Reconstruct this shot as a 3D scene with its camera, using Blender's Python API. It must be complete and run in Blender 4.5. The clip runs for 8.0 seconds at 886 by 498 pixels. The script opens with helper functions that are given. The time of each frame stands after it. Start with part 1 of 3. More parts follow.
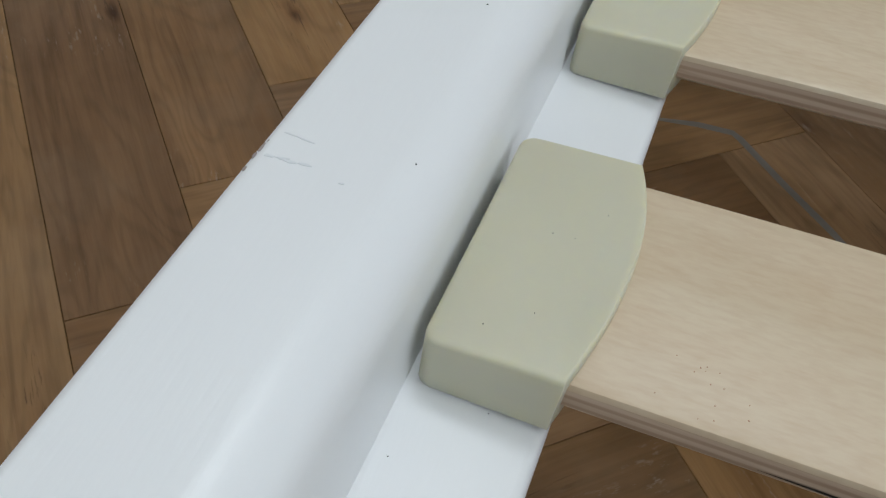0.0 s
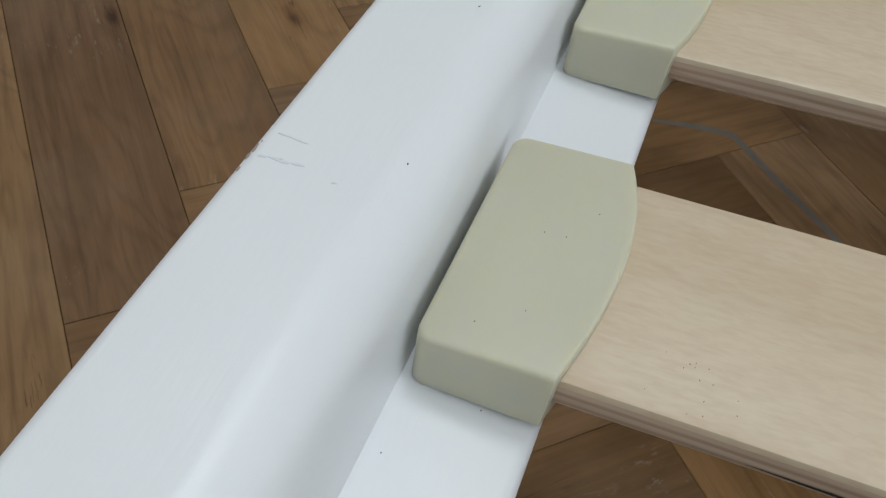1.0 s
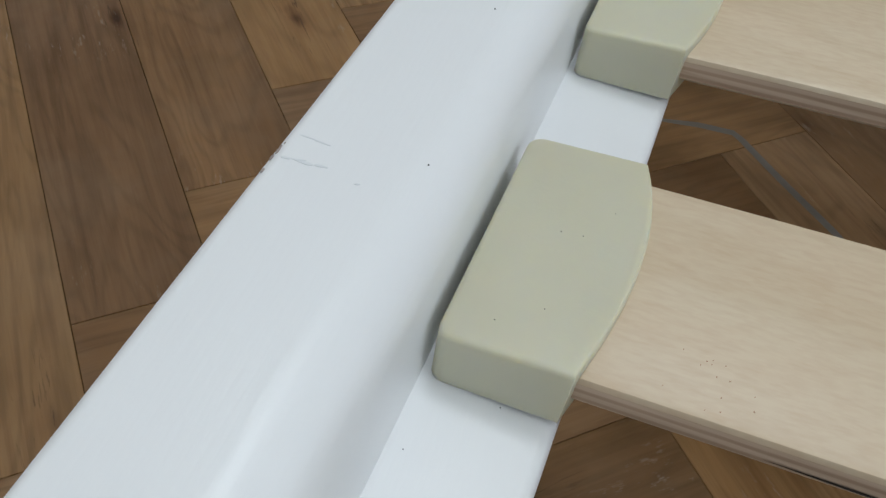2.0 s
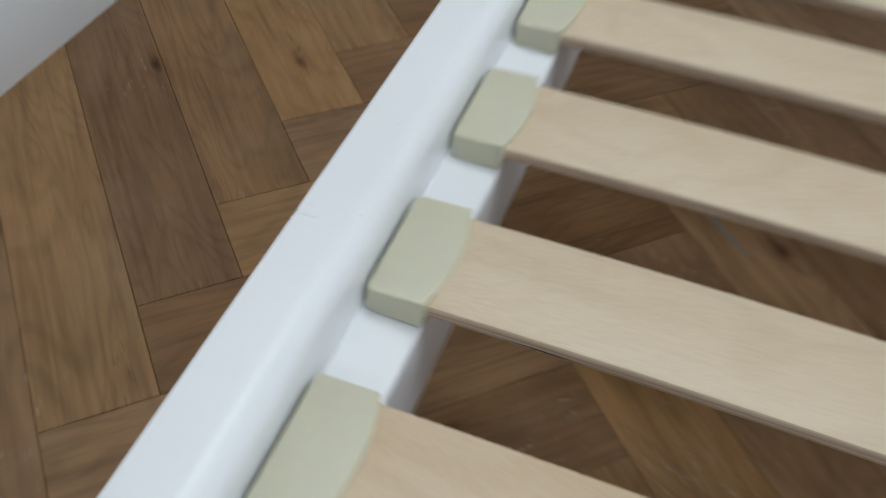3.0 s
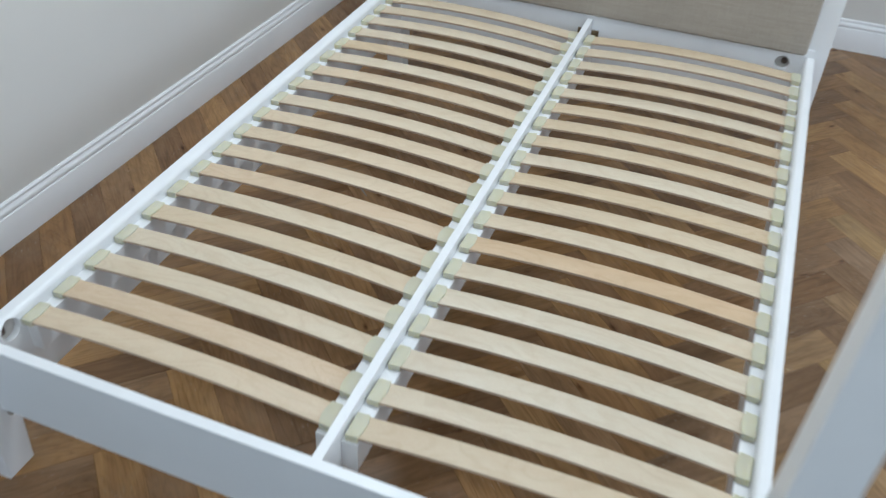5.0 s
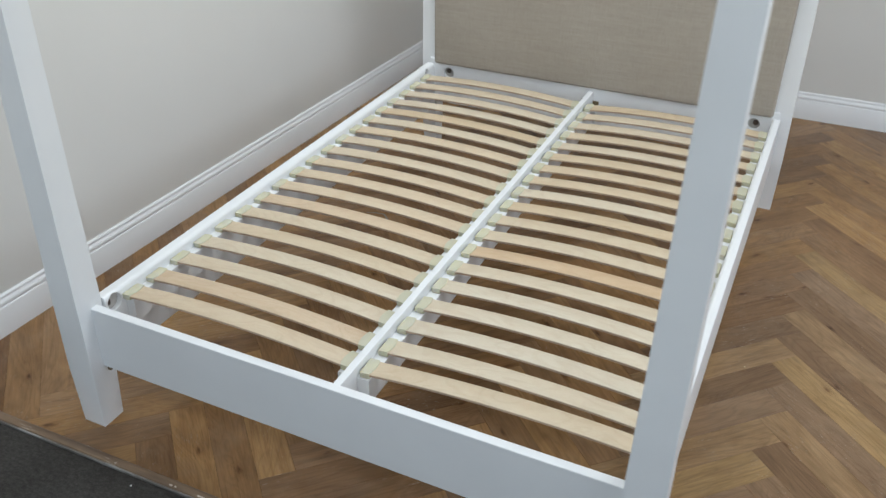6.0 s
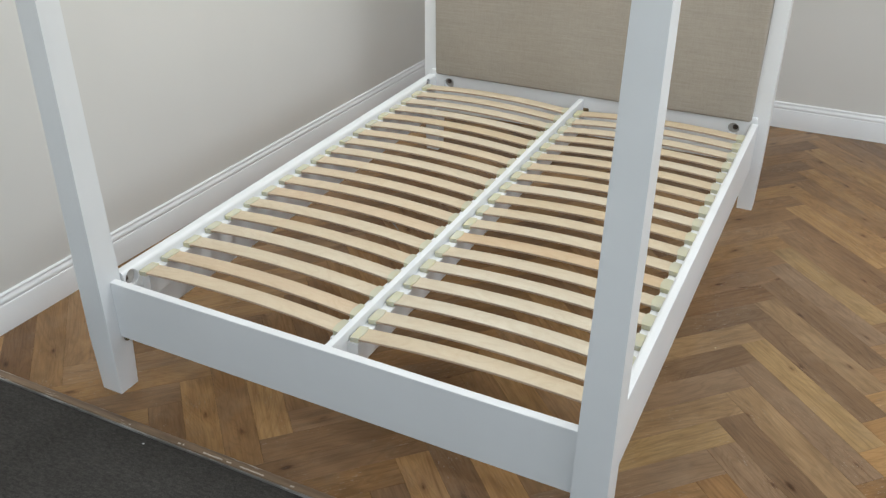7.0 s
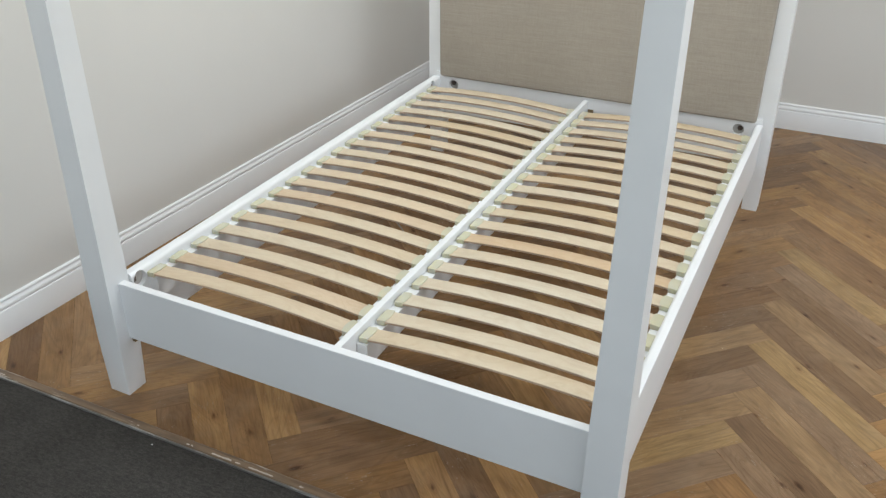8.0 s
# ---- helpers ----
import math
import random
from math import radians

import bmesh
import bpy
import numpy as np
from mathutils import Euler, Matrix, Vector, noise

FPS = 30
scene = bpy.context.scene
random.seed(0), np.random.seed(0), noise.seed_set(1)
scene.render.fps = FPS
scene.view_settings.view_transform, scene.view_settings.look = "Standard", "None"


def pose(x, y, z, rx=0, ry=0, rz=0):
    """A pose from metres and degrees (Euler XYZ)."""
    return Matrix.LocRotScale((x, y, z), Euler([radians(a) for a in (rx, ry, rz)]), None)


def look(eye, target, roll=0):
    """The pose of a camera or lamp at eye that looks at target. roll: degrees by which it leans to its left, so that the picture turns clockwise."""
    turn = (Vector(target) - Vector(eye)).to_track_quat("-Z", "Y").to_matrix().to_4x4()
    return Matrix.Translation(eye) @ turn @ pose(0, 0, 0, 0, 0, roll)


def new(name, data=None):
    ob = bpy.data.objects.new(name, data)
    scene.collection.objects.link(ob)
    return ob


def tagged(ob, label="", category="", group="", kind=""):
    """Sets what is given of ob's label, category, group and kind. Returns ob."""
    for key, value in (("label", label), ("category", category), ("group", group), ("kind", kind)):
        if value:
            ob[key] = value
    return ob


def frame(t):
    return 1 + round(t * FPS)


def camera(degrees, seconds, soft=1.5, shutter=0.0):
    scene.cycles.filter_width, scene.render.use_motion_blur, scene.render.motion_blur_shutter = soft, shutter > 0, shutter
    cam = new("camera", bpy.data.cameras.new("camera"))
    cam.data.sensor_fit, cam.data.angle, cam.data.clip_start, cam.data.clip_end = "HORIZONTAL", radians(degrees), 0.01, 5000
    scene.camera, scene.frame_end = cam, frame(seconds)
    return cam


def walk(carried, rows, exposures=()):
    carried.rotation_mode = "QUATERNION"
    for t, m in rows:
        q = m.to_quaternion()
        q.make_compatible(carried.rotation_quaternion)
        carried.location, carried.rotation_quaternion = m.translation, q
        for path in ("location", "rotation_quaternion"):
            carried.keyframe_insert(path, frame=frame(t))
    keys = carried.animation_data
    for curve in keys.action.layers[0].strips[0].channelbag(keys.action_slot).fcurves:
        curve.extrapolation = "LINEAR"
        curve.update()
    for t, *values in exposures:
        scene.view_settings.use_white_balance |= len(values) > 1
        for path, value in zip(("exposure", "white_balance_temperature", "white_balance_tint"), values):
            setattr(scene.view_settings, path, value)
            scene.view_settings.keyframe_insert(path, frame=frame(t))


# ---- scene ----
EXPOSURES = [(0.0, -1.11, 6100, 8), (3.0, -1.01, 5990, 8), (3.5, -0.89, 5670, 7), (4.0, -0.96, 5600, 6), (4.5, -0.81, 5640, 6), (5.8, -0.68, 6100, 8), (6.5, -0.67, 6250, 8), (7.0, -0.62, 6400, 8), (8.0, -0.57, 6400, 8)]
cam = camera(54.43, 8.0, soft=1.3, shutter=0.55)
PATH = [
    (0, (0.0217, 0.6195, 0.4879), (-0.3074, 1.8775, -1.0317), 9.08),
    (0.5, (0.0237, 0.6184, 0.4879), (-0.3117, 1.8835, -1.0244), 8.77),
    (1, (0.0237, 0.6184, 0.4889), (-0.3097, 1.8808, -1.0261), 8.76),
    (2.5, (0.0197, 0.6093, 0.493), (-0.3111, 1.8695, -1.0244), 8.19),
    (2.7, (0.023, 0.5816, 0.5188), (-0.2965, 1.8135, -1.024), 7.52),
    (3, (0.0823, 0.5055, 0.6448), (-0.2561, 1.7517, -0.8824), 7.48),
    (3.2, (0.1431, 0.4252, 0.7471), (-0.2017, 1.6732, -0.7772), 6.87),
    (3.5, (0.2707, 0.2466, 0.9559), (-0.0672, 1.4916, -0.5725), 7.65),
    (3.8, (0.4471, -0.008, 1.1586), (0.0919, 1.2533, -0.3523), 5.96),
    (4, (0.5618, -0.1776, 1.2834), (0.1948, 1.1009, -0.2102), 4.8),
    (4.2, (0.7177, -0.2995, 1.3991), (0.2597, 0.9877, -0.0418), 1.62),
    (4.5, (0.9257, -0.5409, 1.4932), (0.4379, 0.8614, 0.1533), 2.96),
    (4.7, (1.0559, -0.6824, 1.5374), (0.562, 0.7568, 0.2395), 3.14),
    (5.8, (1.4568, -1.2884, 1.6613), (0.8114, 0.2606, 0.5731), 0.85),
    (6, (1.5523, -1.3431, 1.6671), (0.8426, 0.2066, 0.6209), 0.48),
    (6.5, (1.688, -1.4623, 1.6724), (0.9404, 0.0914, 0.659), 0.24),
    (7, (1.7494, -1.5271, 1.6634), (0.9794, 0.0315, 0.6745), -0.1),
    (7.5, (1.7492, -1.5446, 1.6626), (0.9791, 0.0169, 0.6785), -0.12),
    (8, (1.7301, -1.5433, 1.6596), (0.9599, 0.0188, 0.6765), -0.16),
]
walk(cam, [(t, look(eye, target, roll)) for t, eye, target, roll in PATH], EXPOSURES)

# ---- world and lamps ----
world = bpy.data.worlds.new("world")
scene.world = world
world.use_nodes = True
sky = world.node_tree.nodes.new("ShaderNodeTexSky")
sky.sky_type, sky.sun_disc = "NISHITA", False
sky.sun_elevation, sky.sun_rotation = radians(40), radians(100)
world.node_tree.links.new(sky.outputs[0], world.node_tree.nodes["Background"].inputs[0])
world.node_tree.nodes["Background"].inputs[1].default_value = 0.1

WEST, EAST, SOUTH, NORTH, CEILING = -0.622, 4.6, -3.6, 3.024, 2.75


def lamp(name, eye, target, size_x, size_y, watts, colour):
    data = bpy.data.lights.new(name, "AREA")
    data.shape, data.size, data.size_y = "RECTANGLE", size_x, size_y
    data.energy, data.color = watts, colour
    ob = new(name, data)
    ob.matrix_world = look(eye, target)
    return ob


# ceiling lamps out of view; number, places and watts are assumed
PANELS = [(0.8, 0.8), (2.4, 0.7), (4.0, 0.7), (0.4, -1.7), (2.6, -1.9), (0.05, 1.4)]
WATTS = [13, 24, 8, 14, 11, 26]
for (px, py), watts in zip(PANELS, WATTS):
    lamp("panel_lamp", (px, py, CEILING - 0.035), (px, py + 0.001, 0), 0.56, 0.56, watts, (0.93, 0.985, 1.0))
# unseen fill lamps, added for cool light from the east and behind the camera
lamp("window_daylight", (EAST - 0.06, -0.2, 1.72), (0, -0.2, 1.5), 5.6, 1.35, 78, (0.90, 0.96, 1.0))
lamp("shop_front_daylight", (1.6, SOUTH + 0.06, 1.4), (1.6, 0, 1.3), 3.0, 1.9, 30, (0.78, 0.90, 1.0))


# ---- materials ----
def nodes_of(name, colour=(0.8, 0.8, 0.8), rough=0.5, metal=0.0, spec=0.5):
    m = bpy.data.materials.new(name)
    m.use_nodes = True
    nt = m.node_tree
    b = nt.nodes["Principled BSDF"]
    b.inputs["Base Color"].default_value = (*colour, 1)
    b.inputs["Roughness"].default_value = rough
    b.inputs["Metallic"].default_value = metal
    b.inputs["Specular IOR Level"].default_value = spec
    return m, nt, b


def add(nt, kind, **values):
    n = nt.nodes.new(kind)
    for key, value in values.items():
        n.inputs[key.replace("_", " ")].default_value = value
    return n


def coords(nt, scale=(1, 1, 1), offset=None, turn=0.0):
    tc = nt.nodes.new("ShaderNodeTexCoord")
    mp = nt.nodes.new("ShaderNodeMapping")
    mp.inputs["Scale"].default_value = scale
    mp.inputs["Rotation"].default_value = (0, 0, turn)
    nt.links.new(tc.outputs["Object"], mp.inputs["Vector"])
    if offset is not None:
        nt.links.new(offset, mp.inputs["Location"])
    return mp.outputs[0]


def noise_of(nt, vector, scale, detail=4, rough=0.55, distort=0.0):
    n = add(nt, "ShaderNodeTexNoise", Scale=scale, Detail=detail, Roughness=rough, Distortion=distort)
    nt.links.new(vector, n.inputs["Vector"])
    return n.outputs["Fac"]


def ramp(nt, fac, stops):
    r = nt.nodes.new("ShaderNodeValToRGB")
    while len(r.color_ramp.elements) < len(stops):
        r.color_ramp.elements.new(0.5)
    for e, (at, colour) in zip(r.color_ramp.elements, stops):
        e.position, e.color = at, (*colour, 1)
    nt.links.new(fac, r.inputs[0])
    return r.outputs[0]


def mix(nt, kind, fac, a, b):
    n = nt.nodes.new("ShaderNodeMix")
    n.data_type, n.blend_type = "RGBA", kind
    for socket, value in ((n.inputs[0], fac), (n.inputs[6], a), (n.inputs[7], b)):
        if isinstance(value, (int, float)):
            socket.default_value = value
        elif isinstance(value, tuple):
            socket.default_value = (*value, 1)
        else:
            nt.links.new(value, socket)
    return n.outputs[2]


def bump(nt, b, height, strength, distance=0.001):
    n = add(nt, "ShaderNodeBump", Strength=strength, Distance=distance)
    nt.links.new(height, n.inputs["Height"])
    nt.links.new(n.outputs[0], b.inputs["Normal"])


def random_offset(nt, amount):
    oi = nt.nodes.new("ShaderNodeObjectInfo")
    c = nt.nodes.new("ShaderNodeCombineXYZ")
    ml = nt.nodes.new("ShaderNodeMath")
    ml.operation = "MULTIPLY"
    ml.inputs[1].default_value = amount
    nt.links.new(oi.outputs["Random"], ml.inputs[0])
    for i in range(3):
        nt.links.new(ml.outputs[0], c.inputs[i])
    return oi.outputs["Random"], c.outputs[0]


def white_paint(name, colour, rough=0.32, grain=(60, 6, 60)):
    m, nt, b = nodes_of(name, colour, rough)
    v = coords(nt)
    big = noise_of(nt, v, 5, 3)
    fine = noise_of(nt, coords(nt, grain), 12, 3)
    nt.links.new(ramp(nt, big, [(0.3, tuple(c * 0.965 for c in colour)), (0.7, colour)]), b.inputs["Base Color"])
    mr = nt.nodes.new("ShaderNodeMapRange")
    mr.inputs[3].default_value, mr.inputs[4].default_value = rough - 0.05, rough + 0.1
    nt.links.new(big, mr.inputs[0])
    nt.links.new(mr.outputs[0], b.inputs["Roughness"])
    bump(nt, b, fine, 0.12, 0.0006)
    return m


FRAME_WHITE = white_paint("bed_white_paint", (0.83, 0.835, 0.845))
SKIRT_WHITE = white_paint("skirting_gloss", (0.87, 0.87, 0.885), 0.28)
CEIL_WHITE = white_paint("ceiling_emulsion", (0.8, 0.8, 0.78), 0.8, (20, 20, 20))


def wall_paint():
    m, nt, b = nodes_of("wall_emulsion", (0.52, 0.50, 0.46), 0.62, 0, 0.35)
    v = coords(nt)
    big = noise_of(nt, v, 1.3, 3)
    roll = noise_of(nt, v, 260, 3)
    nt.links.new(ramp(nt, big, [(0.3, (0.705, 0.685, 0.655)), (0.7, (0.735, 0.715, 0.685))]), b.inputs["Base Color"])
    bump(nt, b, roll, 0.12, 0.0008)
    return m


WALL = wall_paint()


def oak(name, joined=False, tones=None):
    m, nt, b = nodes_of(name, (0.2, 0.13, 0.08), 0.3, 0, 0.32)
    rnd, off = random_offset(nt, 37.0)
    if joined:
        rnd = nt.nodes.new("ShaderNodeNewGeometry").outputs["Random Per Island"]
    v = coords(nt, (1, 1, 1), off)
    stretched = coords(nt, (1.6, 26, 8), off)
    fine = coords(nt, (7, 170, 30), off)
    tone = ramp(nt, rnd, [(0.0, (0.184, 0.102, 0.048)), (0.12, (0.302, 0.171, 0.075)), (0.25, (0.210, 0.123, 0.065)), (0.38, (0.378, 0.220, 0.094)),
                          (0.50, (0.241, 0.141, 0.073)), (0.62, (0.322, 0.198, 0.104)), (0.74, (0.195, 0.112, 0.057)), (0.86, (0.413, 0.247, 0.107)), (1.0, (0.251, 0.153, 0.085))])
    if tones:
        tone = ramp(nt, rnd, [(0.0, tones[0]), (1.0, tones[1])])
    figure = noise_of(nt, stretched, 1.2, 5, 0.62, 2.4)
    grain = noise_of(nt, fine, 1.5, 3, 0.6, 0.4)
    cloud = noise_of(nt, coords(nt, (3.5, 7, 3), off), 1.5, 4, 0.6, 0.6)
    # flame figure: rings cut lengthwise
    flame = noise_of(nt, coords(nt, (1.7, 7.5, 3), off), 1.3, 2, 0.5, 0.9)
    ml = nt.nodes.new("ShaderNodeMath")
    ml.operation = "MULTIPLY"
    ml.inputs[1].default_value = 85.0
    nt.links.new(flame, ml.inputs[0])
    sn = nt.nodes.new("ShaderNodeMath")
    sn.operation = "SINE"
    nt.links.new(ml.outputs[0], sn.inputs[0])
    half = nt.nodes.new("ShaderNodeMapRange")
    half.inputs[1].default_value, half.inputs[2].default_value = -1, 1
    nt.links.new(sn.outputs[0], half.inputs[0])
    c = mix(nt, "MULTIPLY", 0.8, tone, ramp(nt, figure, [(0.28, (0.70, 0.66, 0.62)), (0.5, (1, 1, 1)), (0.75, (1.14, 1.11, 1.04))]))
    c = mix(nt, "MULTIPLY", 0.9, c, ramp(nt, cloud, [(0.3, (0.76, 0.73, 0.70)), (0.62, (1.04, 1.03, 1.02))]))
    c = mix(nt, "MULTIPLY", 0.32, c, ramp(nt, half.outputs[0], [(0.0, (0.64, 0.68, 0.64)), (0.45, (1, 1, 1)), (1.0, (1.04, 1.04, 1.03))]))
    c = mix(nt, "MULTIPLY", 0.4, c, ramp(nt, grain, [(0.3, (0.74, 0.70, 0.66)), (0.6, (1.05, 1.05, 1.05))]))
    # knots: scattered, stretched along the board
    kv = coords(nt, (2.6, 6.0, 1), off)
    vor = add(nt, "ShaderNodeTexVoronoi", Scale=1.0, Randomness=1.0)
    vor.voronoi_dimensions = "2D"
    nt.links.new(kv, vor.inputs["Vector"])
    wob = noise_of(nt, coords(nt, (14, 40, 10), off), 1, 3)
    ad = nt.nodes.new("ShaderNodeMath")
    ad.operation = "MULTIPLY_ADD"
    ad.inputs[1].default_value, ad.inputs[2].default_value = 0.16, -0.08
    nt.links.new(wob, ad.inputs[0])
    sm = nt.nodes.new("ShaderNodeMath")
    sm.operation = "ADD"
    nt.links.new(vor.outputs["Distance"], sm.inputs[0])
    nt.links.new(ad.outputs[0], sm.inputs[1])
    c = mix(nt, "MULTIPLY", 1.0, c, ramp(nt, sm.outputs[0], [(0.0, (0.34, 0.29, 0.26)), (0.018, (0.55, 0.49, 0.45)), (0.045, (0.86, 0.83, 0.81)), (0.11, (1, 1, 1))]))
    crack = noise_of(nt, coords(nt, (9, 120, 10), off), 1.3, 4, 0.7, 1.5)
    near_knot = ramp(nt, sm.outputs[0], [(0.05, (1, 1, 1)), (0.22, (0, 0, 0))])
    split = mix(nt, "MULTIPLY", 1.0, near_knot, ramp(nt, crack, [(0.60, (0, 0, 0)), (0.66, (0.7, 0.7, 0.7))]))
    c = mix(nt, "MIX", split, c, (0.06, 0.035, 0.02))
    # pale scuffs and grey wear
    wear = noise_of(nt, v, 6, 5, 0.65)
    wear_mask = ramp(nt, wear, [(0.5, (0, 0, 0)), (0.75, (0.34, 0.34, 0.34))])
    c = mix(nt, "MIX", wear_mask, c, (0.29, 0.205, 0.135))
    # chalky scratches, in patches
    patch = noise_of(nt, v, 4, 2)
    scratch = noise_of(nt, coords(nt, (55, 190, 40), off), 1, 3, 0.7)
    patchy = mix(nt, "MULTIPLY", 1.0, ramp(nt, patch, [(0.52, (0, 0, 0)), (0.62, (1, 1, 1))]), ramp(nt, scratch, [(0.60, (0, 0, 0)), (0.70, (0.45, 0.45, 0.45))]))
    c = mix(nt, "MIX", patchy, c, (0.46, 0.39, 0.32))
    c = mix(nt, "MULTIPLY", 1.0, c, (0.975, 0.945, 0.905))
    nt.links.new(c, b.inputs["Base Color"])
    mr = nt.nodes.new("ShaderNodeMapRange")
    mr.inputs[3].default_value, mr.inputs[4].default_value = 0.17, 0.31
    nt.links.new(figure, mr.inputs[0])
    nt.links.new(mr.outputs[0], b.inputs["Roughness"])
    bump(nt, b, grain, 0.25, 0.0006)
    return m


OAK = oak("oiled_oak")
OAK_FAR = oak("oiled_oak_joined", True)
OAK_HONEY = oak("honey_oak", False, ((0.345, 0.228, 0.110), (0.365, 0.242, 0.118)))
OAK_GREY = oak("grey_brown_oak", False, ((0.255, 0.168, 0.105), (0.275, 0.180, 0.110)))
OAK_UMBER = oak("umber_oak", False, ((0.200, 0.125, 0.072), (0.220, 0.138, 0.079)))
OAK_TAN = oak("tan_oak", False, ((0.305, 0.202, 0.115), (0.320, 0.208, 0.112)))


def birch(name, tint, varied=True):
    m, nt, b = nodes_of(name, tint, 0.42, 0, 0.4)
    rnd, off = random_offset(nt, 23.0)
    rings = coords(nt, (3.5, 9, 3), off)
    fine = coords(nt, (130, 620, 60), off)
    d = noise_of(nt, rings, 1.1, 2, 0.5, 0.8)
    w = nt.nodes.new("ShaderNodeMath")
    w.operation = "MULTIPLY"
    w.inputs[1].default_value = 58.0
    nt.links.new(d, w.inputs[0])
    s = nt.nodes.new("ShaderNodeMath")
    s.operation = "SINE"
    nt.links.new(w.outputs[0], s.inputs[0])
    mr = nt.nodes.new("ShaderNodeMapRange")
    mr.inputs[1].default_value, mr.inputs[2].default_value = -1, 1
    nt.links.new(s.outputs[0], mr.inputs[0])
    figure = ramp(nt, mr.outputs[0], [(0.0, (0.90, 0.86, 0.80)), (0.35, (1, 1, 1)), (1.0, (1.02, 1.01, 1.0))])
    grain = noise_of(nt, fine, 1.2, 3, 0.6)
    c = tint
    if varied:
        c = ramp(nt, rnd, [(0.0, tuple(t * f for t, f in zip(tint, (0.95, 0.89, 0.80)))), (0.5, tint), (1.0, tuple(t * f for t, f in zip(tint, (1.02, 1.06, 1.12))))])
    c = mix(nt, "MULTIPLY", 0.42, c, figure)
    c = mix(nt, "MULTIPLY", 0.32, c, ramp(nt, grain, [(0.30, (0.92, 0.82, 0.76)), (0.55, (1.03, 1.03, 1.03))]))
    fleck = noise_of(nt, coords(nt, (240, 800, 60), off), 1.0, 2, 0.5)
    c = mix(nt, "MULTIPLY", 0.4, c, ramp(nt, fleck, [(0.35, (0.93, 0.86, 0.81)), (0.6, (1.05, 1.05, 1.04))]))
    blot = noise_of(nt, coords(nt, (11, 34, 5), off), 1, 3, 0.6, 0.8)
    c = mix(nt, "MULTIPLY", 0.6, c, ramp(nt, blot, [(0.3, (0.96, 0.89, 0.84)), (0.65, (1.02, 1.02, 1.02))]))
    nt.links.new(c, b.inputs["Base Color"])
    bump(nt, b, grain, 0.12, 0.0004)
    return m


BIRCH = birch("birch_veneer", (0.632, 0.545, 0.410))
BIRCH_WARM = birch("birch_veneer_warm", (0.62, 0.495, 0.35), False)
BIRCH_ROSE = birch("birch_veneer_rose", (0.636, 0.530, 0.386), False)
BIRCH_ORANGE = birch("birch_veneer_amber", (0.60, 0.455, 0.30), False)


def ply_edge():
    m, nt, b = nodes_of("laminated_edge", (0.45, 0.31, 0.22), 0.55)
    tc = nt.nodes.new("ShaderNodeTexCoord")
    uv = nt.nodes.new("ShaderNodeSeparateXYZ")
    nt.links.new(tc.outputs["UV"], uv.inputs[0])
    w = nt.nodes.new("ShaderNodeMath")
    w.operation = "MULTIPLY"
    w.inputs[1].default_value = 7.0
    nt.links.new(uv.outputs[1], w.inputs[0])
    fl = nt.nodes.new("ShaderNodeMath")
    fl.operation = "PINGPONG"
    fl.inputs[1].default_value = 1.0
    nt.links.new(w.outputs[0], fl.inputs[0])
    rnd, off = random_offset(nt, 11.0)
    streak = noise_of(nt, coords(nt, (10, 40, 400), off), 1, 3)
    c = ramp(nt, fl.outputs[0], [(0.25, (0.40, 0.275, 0.19)), (0.6, (0.54, 0.405, 0.295))])
    c = mix(nt, "MULTIPLY", 0.8, c, ramp(nt, streak, [(0.3, (0.75, 0.7, 0.66)), (0.6, (1.05, 1.05, 1.05))]))
    nt.links.new(c, b.inputs["Base Color"])
    bump(nt, b, streak, 0.3, 0.0005)
    return m


PLY = ply_edge()


def cap_plastic():
    m, nt, b = nodes_of("cream_plastic", (0.53, 0.52, 0.39), 0.45, 0, 0.45)
    v = coords(nt)
    fine = noise_of(nt, v, 900, 2)
    big = noise_of(nt, v, 40, 3)
    nt.links.new(ramp(nt, big, [(0.3, (0.565, 0.538, 0.405)), (0.7, (0.59, 0.565, 0.43))]), b.inputs["Base Color"])
    b.inputs["Subsurface Weight"].default_value = 0.6
    b.inputs["Subsurface Radius"].default_value = (1.0, 0.85, 0.5)
    b.inputs["Subsurface Scale"].default_value = 0.005
    bump(nt, b, fine, 0.08, 0.0003)
    return m


CAP = cap_plastic()


def linen():
    m, nt, b = nodes_of("oatmeal_linen", (0.36, 0.31, 0.25), 0.9, 0, 0.15)
    v = coords(nt, (1, 1, 1))
    warp = noise_of(nt, coords(nt, (900, 900, 30)), 1, 2)
    weft = noise_of(nt, coords(nt, (22, 22, 900)), 1, 2)
    slub = noise_of(nt, coords(nt, (5, 5, 160)), 1, 3)
    big = noise_of(nt, v, 3, 3)
    ad = nt.nodes.new("ShaderNodeMath")
    nt.links.new(warp, ad.inputs[0])
    nt.links.new(weft, ad.inputs[1])
    c = ramp(nt, ad.outputs[0], [(0.7, (0.365, 0.322, 0.268)), (1.0, (0.392, 0.348, 0.292)), (1.3, (0.42, 0.375, 0.318))])
    c = mix(nt, "MULTIPLY", 0.4, c, ramp(nt, slub, [(0.3, (0.86, 0.85, 0.84)), (0.65, (1.06, 1.06, 1.06))]))
    c = mix(nt, "MULTIPLY", 0.8, c, ramp(nt, big, [(0.3, (0.95, 0.94, 0.93)), (0.7, (1.03, 1.03, 1.03))]))
    nt.links.new(c, b.inputs["Base Color"])
    bump(nt, b, ad.outputs[0], 0.5, 0.0008)
    b.inputs["Sheen Weight"].default_value = 0.15
    return m


LINEN = linen()


